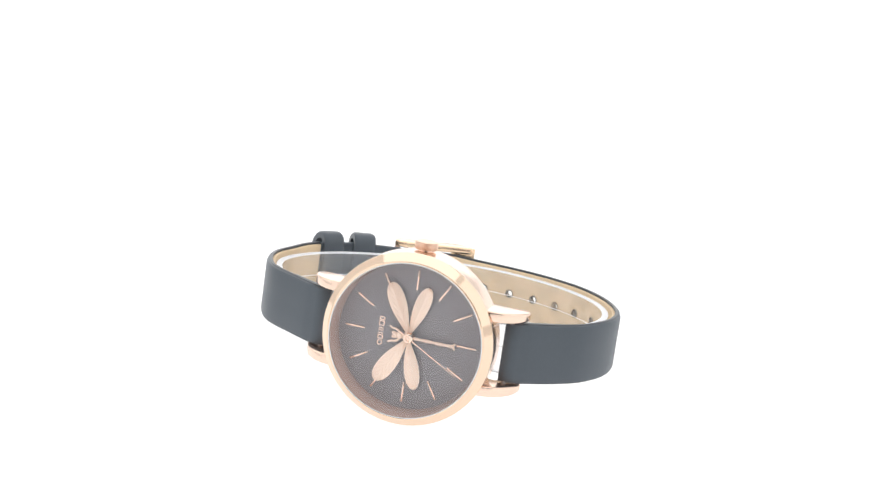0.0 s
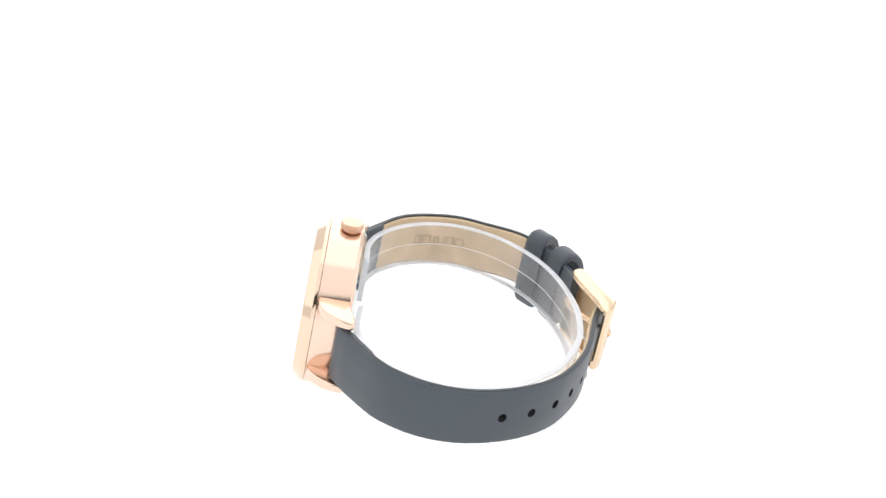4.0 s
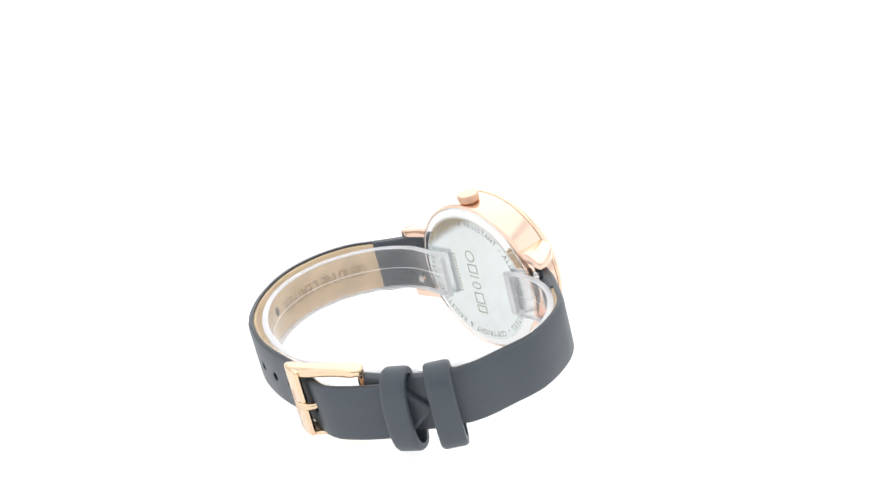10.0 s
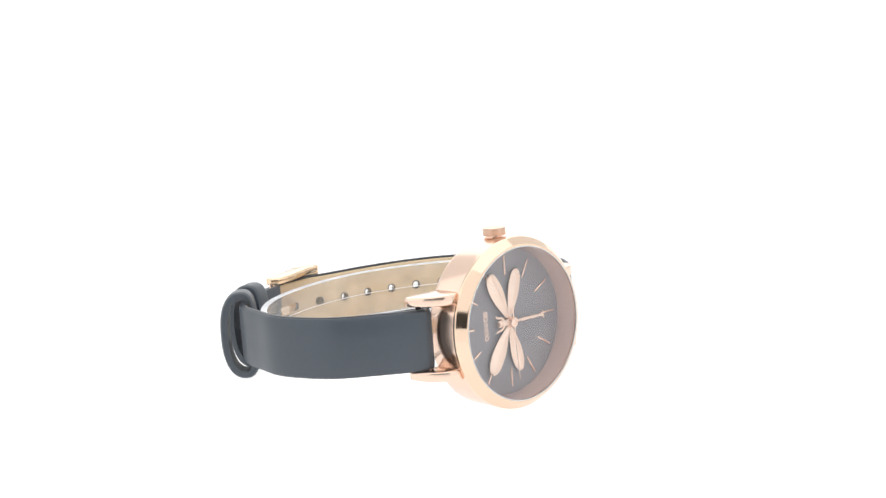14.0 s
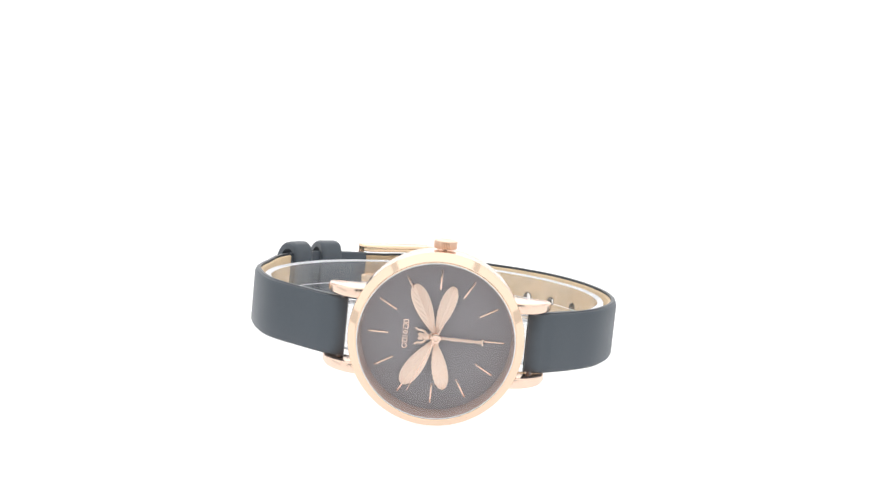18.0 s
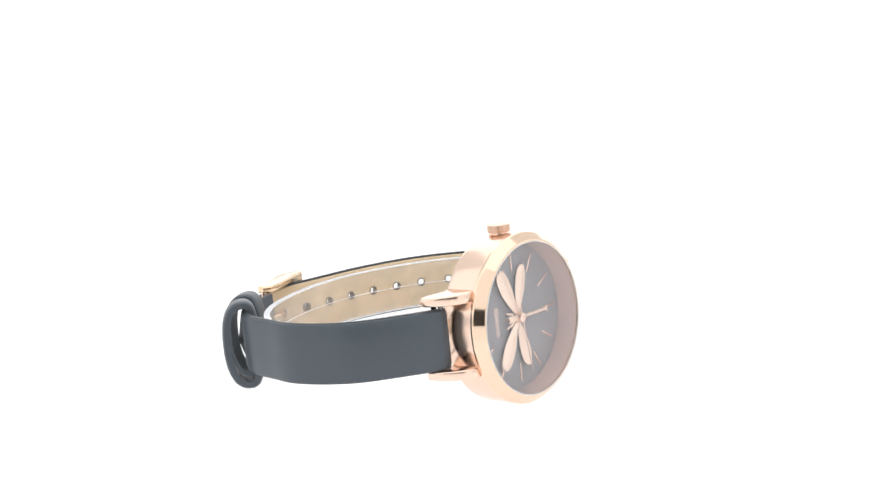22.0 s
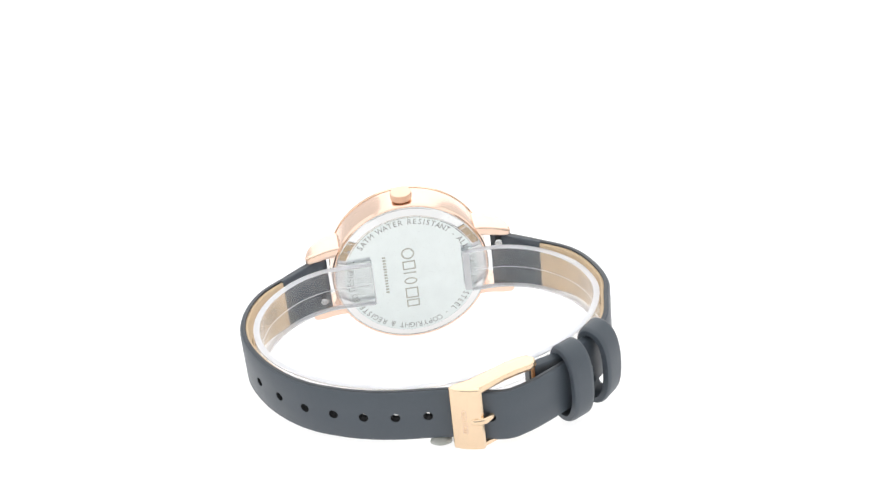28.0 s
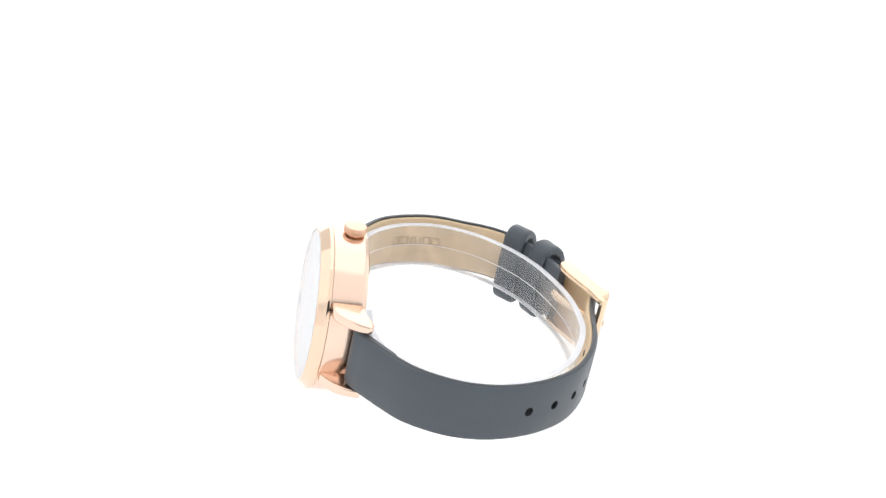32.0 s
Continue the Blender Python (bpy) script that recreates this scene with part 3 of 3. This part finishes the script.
def keeper(centre, along, width, half_out, half_in, half_z, mid_z=0.3, thick=1.1):
    """A closed leather loop round the strap; along: the strap's way there."""
    d = Vector(along).normalized()
    w = Vector((-d.y, d.x))
    bm = bmesh.new()
    n, rings = 48, []
    prof = [(-0.5, 0.0), (-0.5, 0.75), (-0.42, 0.95), (-0.3, 1.0), (0.3, 1.0), (0.42, 0.95), (0.5, 0.75), (0.5, 0.0)]
    for k in range(n):
        a = 2 * math.pi * k / n
        ca, sa = math.cos(a), math.sin(a)
        e, half_n = (0.62, half_in) if ca > 0 else (0.84, half_out)
        pn, pz = abs(ca) ** e * math.copysign(half_n, ca), abs(sa) ** e * math.copysign(half_z, sa)
        nn = Vector((abs(ca) ** (2 - e) * math.copysign(1 / half_n, ca), abs(sa) ** (2 - e) * math.copysign(1 / half_z, sa))).normalized()
        ring = []
        for t, h in prof:
            qn, qz = pn + nn.x * h * thick, pz + nn.y * h * thick
            q = Vector(centre) + d * (t * width) + w * qn
            ring.append(bm.verts.new((q.x, q.y, qz + mid_z)))
        rings.append(ring)
    m = len(prof)
    for k in range(n):
        a, b = rings[k], rings[(k + 1) % n]
        for j in range(m):
            bm.faces.new((a[j], a[(j + 1) % m], b[(j + 1) % m], b[j]))
    return bm


part("keeper_loop", keeper((-25.2, 48.5), (-0.87, -0.5), 4.8, 3.4, 1.6, 7.25, -0.35, 1.4), LEATHER, watch, "fixed grey leather keeper loop")
part("keeper_loop", keeper((-31.35, 43.65), (-0.68, -0.73), 4.9, 3.1, 1.4, 7.35, -0.55, 1.5), LEATHER, watch, "sliding grey leather keeper loop")

# quick-release pins of the spring bars
for x, z in ((19.0, -3.8), (-19.0, 4.4)):
    bm = lathe(PIN_PROFILE, 20, centre=(x, 4.2, z))
    pin = part("release_pin", bm, STEEL_POLISHED, watch, "small steel quick-release pin")
    # A near-black block draws the shaded slot; no recess is cut.
    part("slot", block((x - 0.6, 4.3, z - 1.0), (x + 0.6, 4.75, z + 1.7), 0.15), HOLE_SHADE, pin, "dark slot in the strap fold")

# buckle
buckle = part("buckle", merged(
    slab([(x, y + 0.3) for x, y in [(-1.9, 55.1), (-3.0, 55.3), (-5.0, 56.0), (-6.9, 56.8), (-7.3, 57.5), (-6.8, 58.05), (-4.8, 57.7), (-2.65, 57.0), (-1.5, 56.25), (-1.4, 55.5)]], -6.1, 7.95, 0.42, 3)), GOLD_WARM, watch,
    "rose-gold buckle plate")
RAIL = [(-2.2, 54.9), (-5.5, 54.0), (-9.5, 52.1), (-12.8, 50.5), (-15.4, 49.5), (-17.2, 49.4), (-18.4, 50.3), (-18.6, 51.6), (-17.4, 52.8), (-14.6, 53.7), (-12.0, 54.8), (-9.6, 56.1),
        (-7.2, 57.35), (-4.8, 57.5), (-2.6, 56.8), (-1.6, 56.1)]
for s in (1, -1):
    part("rail", slab([(x, y + 0.25) for x, y in RAIL], 6.5 if s > 0 else -6.1, 7.97 if s > 0 else -5.2, 0.45, 3), GOLD_WARM, buckle)
part("hinge_bar", tube([(-17.9, 50.95, -5.6), (-17.9, 50.95, 6.9)], 0.6, 14), GOLD, buckle)
part("tang", tube([(-17.4, 50.45, 0.6), (-15.2, 50.75, 0.6), (-12.0, 52.50, 0.6), (-9.6, 54.90, 0.6), (-8.7, 57.20, 0.6), (-7.5, 58.00, 0.6), (-5.8, 58.05, 0.6), (-5.0, 57.75, 0.6)],
                   [1.15, 1.1, 0.75, 0.6, 0.6, 0.74, 0.78, 0.6], 14), GOLD_WARM, buckle)
sign_row("name_shape", 1.0, 0.14, 0.03, Matrix(((0, -0.95, 0.3, -3.7), (0, 0.3, 0.95, 57.66), (-1, 0, 0, 0.6), (0, 0, 0, 1))), GOLD_ENGRAVED, buckle)

# ---- engraving on the case back ----
RING_WORDS = "5ATM WATER RESISTANT - ALL STAINLESS STEEL - COPYRIGHT & REGISTERED DESIGN - "
LETTERS = glyphs(sorted(set(RING_WORDS.replace(" ", ""))))
word, words, angle = [], [], 143.0
WIDE = {"I": 0.55, "-": 0.8, "M": 1.2, "W": 1.25, " ": 0.75}
total = sum(WIDE.get(c, 1.0) for c in RING_WORDS)
for c in RING_WORDS:
    stepping = 352.0 * WIDE.get(c, 1.0) / total
    if c == " ":
        words.append(word)
        word = []
    else:
        b = bmesh.new()
        b.from_mesh(LETTERS[c])
        a = radians(angle - stepping / 2)
        out = Vector((-math.cos(a), 0, math.sin(a)))
        up = Vector((0, 1, 0))
        across = out.cross(up)
        at = out * 12.4 + Vector((0, 5.35, 0))
        b.transform(Matrix(((across.x, out.x, up.x, at.x), (across.y, out.y, up.y, at.y), (across.z, out.z, up.z, at.z), (0, 0, 0, 1))) @ Matrix.Diagonal((1.65, 1.8, 0.35, 1)))
        word.append(b)
    angle -= stepping
for w in words:
    if w:
        part("engraved_word", merged(*w), ENGRAVED, back, smooth=False)
sign_row("name_shape", 2.75, 0.29, 0.03, Matrix(((0, -1, 0, 0.3), (0, 0, 1, 5.348), (-1, 0, 0, -1.0), (0, 0, 0, 1))), ENGRAVED_PALE, back)
for k in range(13):
    z = 5.0 - k * 0.72
    part("number_bar", block((5.05, 5.33, z - 0.2), (5.75, 5.37, z + 0.2)), ENGRAVED_PALE, back, smooth=False)

# stamp inside the straps
STAMPS = glyphs(list("GENUILATHR"), 0.025)
word, s = [], 17.0
words = []
for c in "GENUINE LEATHER":
    if c == " ":
        words.append(word)
        word = []
        s += 0.7
        continue
    p, d = SIX.at(s)
    w = Vector((-d.y, d.x))
    across, up, normal = Vector((d.x, d.y, 0)), Vector((0, 0, -1)), Vector((w.x, w.y, 0))
    at = Vector((p.x + w.x * 1.77, p.y + w.y * 1.77, 1.1))
    b = bmesh.new()
    b.from_mesh(STAMPS[c])
    b.transform(Matrix(((across.x, up.x, normal.x, at.x), (across.y, up.y, normal.y, at.y), (across.z, up.z, normal.z, at.z), (0, 0, 0, 1))) @ Matrix.Diagonal((2.6, 3.7, 1.0, 1)))
    word.append(b)
    s += 1.05 if c == "I" else 1.72
words.append(word)
for w in words:
    part("stamped_word", merged(*w), STAMP, strap_six, smooth=False)
mid = TWELVE.near(-36.0, 17.4) + 4.2
for kind, w, at in SIGNS:
    p, d = TWELVE.at(mid - (at - 2.27) * 2.3)
    n2 = Vector((d.y, -d.x))
    bm = plain_sign(kind, w * 2.3, 2.2, 0.34, 0.04)
    bm.transform(Matrix(((-d.x, 0, n2.x, p.x + n2.x * 1.8), (-d.y, 0, n2.y, p.y + n2.y * 1.8), (0, 1, 0, -0.15), (0, 0, 0, 1))))
    part("name_shape", bm, STAMP, strap_twelve, smooth=False)

# ---- the clear holder inside the strap ----
holder = thing("watch_holder", "clear bent acrylic ring spread inside the strap", "holder")
RING = Curve([(8.2, 6.5), (13.5, 6.3), (18.6, 6.6), (24.0, 9.0), (28.6, 13.3), (31.7, 18.5), (33.0, 24.3), (32.3, 30.5), (29.6, 36.4), (25.2, 41.4), (19.6, 45.6), (13.0, 48.6), (6.0, 50.5), (-1.0, 50.8),
              (-8.0, 50.0), (-15.0, 48.0), (-21.5, 45.2), (-27.2, 41.1), (-32.0, 35.6), (-34.7, 29.6), (-35.3, 23.8), (-33.4, 17.3), (-29.4, 11.9), (-24.4, 8.2), (-19.0, 6.4), (-15.0, 6.3), (-12.4, 6.4)])
def ring_lift(s):
    return -0.5 + 0.016 * RING.at(s)[0].y + 0.011 * RING.at(s)[0].x


ring = part("ring", swept_band(RING, 0.0, RING.length, lambda s: -0.45, lambda s: 0.45, lambda s: 4.72, 1, round_out=0.1, round_in=0.1, lift=ring_lift), ACRYLIC, holder)
ring.visible_shadow = False
for lo, hi in ((4.72, 4.96), (-4.96, -4.72)):
    edge = part("sawn_edge", swept_band(RING, 0.0, RING.length, lambda s: -0.62, lambda s: 0.62, lambda s: 0.12, 1, round_out=0.05, round_in=0.05, lift=lambda s: (lo + hi) / 2 + ring_lift(s)), FROST, holder,
                "frosted sawn edge of the clear ring")
    edge.visible_shadow = False
# Thin pale strip at mid height on the ring's inner face.
edge = part("pale_line", swept_band(RING, 1.0, RING.length - 1.0, lambda s: 0.44, lambda s: 0.49, lambda s: 0.07, 1, round_out=0.02, round_in=0.02, lift=lambda s: 0.1 + ring_lift(s)), FROST, holder,
            "fine pale line along the clear ring")
edge.visible_shadow = False
for s_end, length, mat, label in ((0.0, -0.16, FROST, "sawn end of the clear ring"), (RING.length, 1.4, SAWN, "frosted stop at the end of the clear ring")):
    p, d = RING.at(s_end)
    w = Vector((-d.y, d.x))
    m = Matrix(((d.x, w.x, 0, p.x), (d.y, w.y, 0, p.y), (0, 0, 1, 0), (0, 0, 0, 1)))
    x0, x1 = sorted((0.02 * length, length))
    edge = part("ring_end", block((x0, -0.55, -5.1), (x1, 0.55, 4.3), 0.05, m), mat, holder, label)
    edge.visible_shadow = False

# ---- the dab of putty under the strap ----
putty = thing("putty_dab", "small grey putty dab under the strap", "putty")
bm = bmesh.new()
bmesh.ops.create_icosphere(bm, subdivisions=4, radius=1)
for v in bm.verts:
    k = 1 + 0.12 * noise.noise(v.co * 1.7)
    v.co = Vector((0.8 + v.co.x * 2.15 * k, 53.4 + v.co.y * 1.45 * k, -6.2 + v.co.z * 1.15 * k))
part("blob", bm, PUTTY, putty)


def motions():
    turns = [(t, pose(0, 0, 0, 0, 0, a)) for t, a in TURN]
    for ob in (watch, holder, putty):
        walk(ob, turns)
    rows = []
    for t, h in SECONDS:
        rows.append((t, second_pose(h)))
    walk(second_hand, rows)


motions()
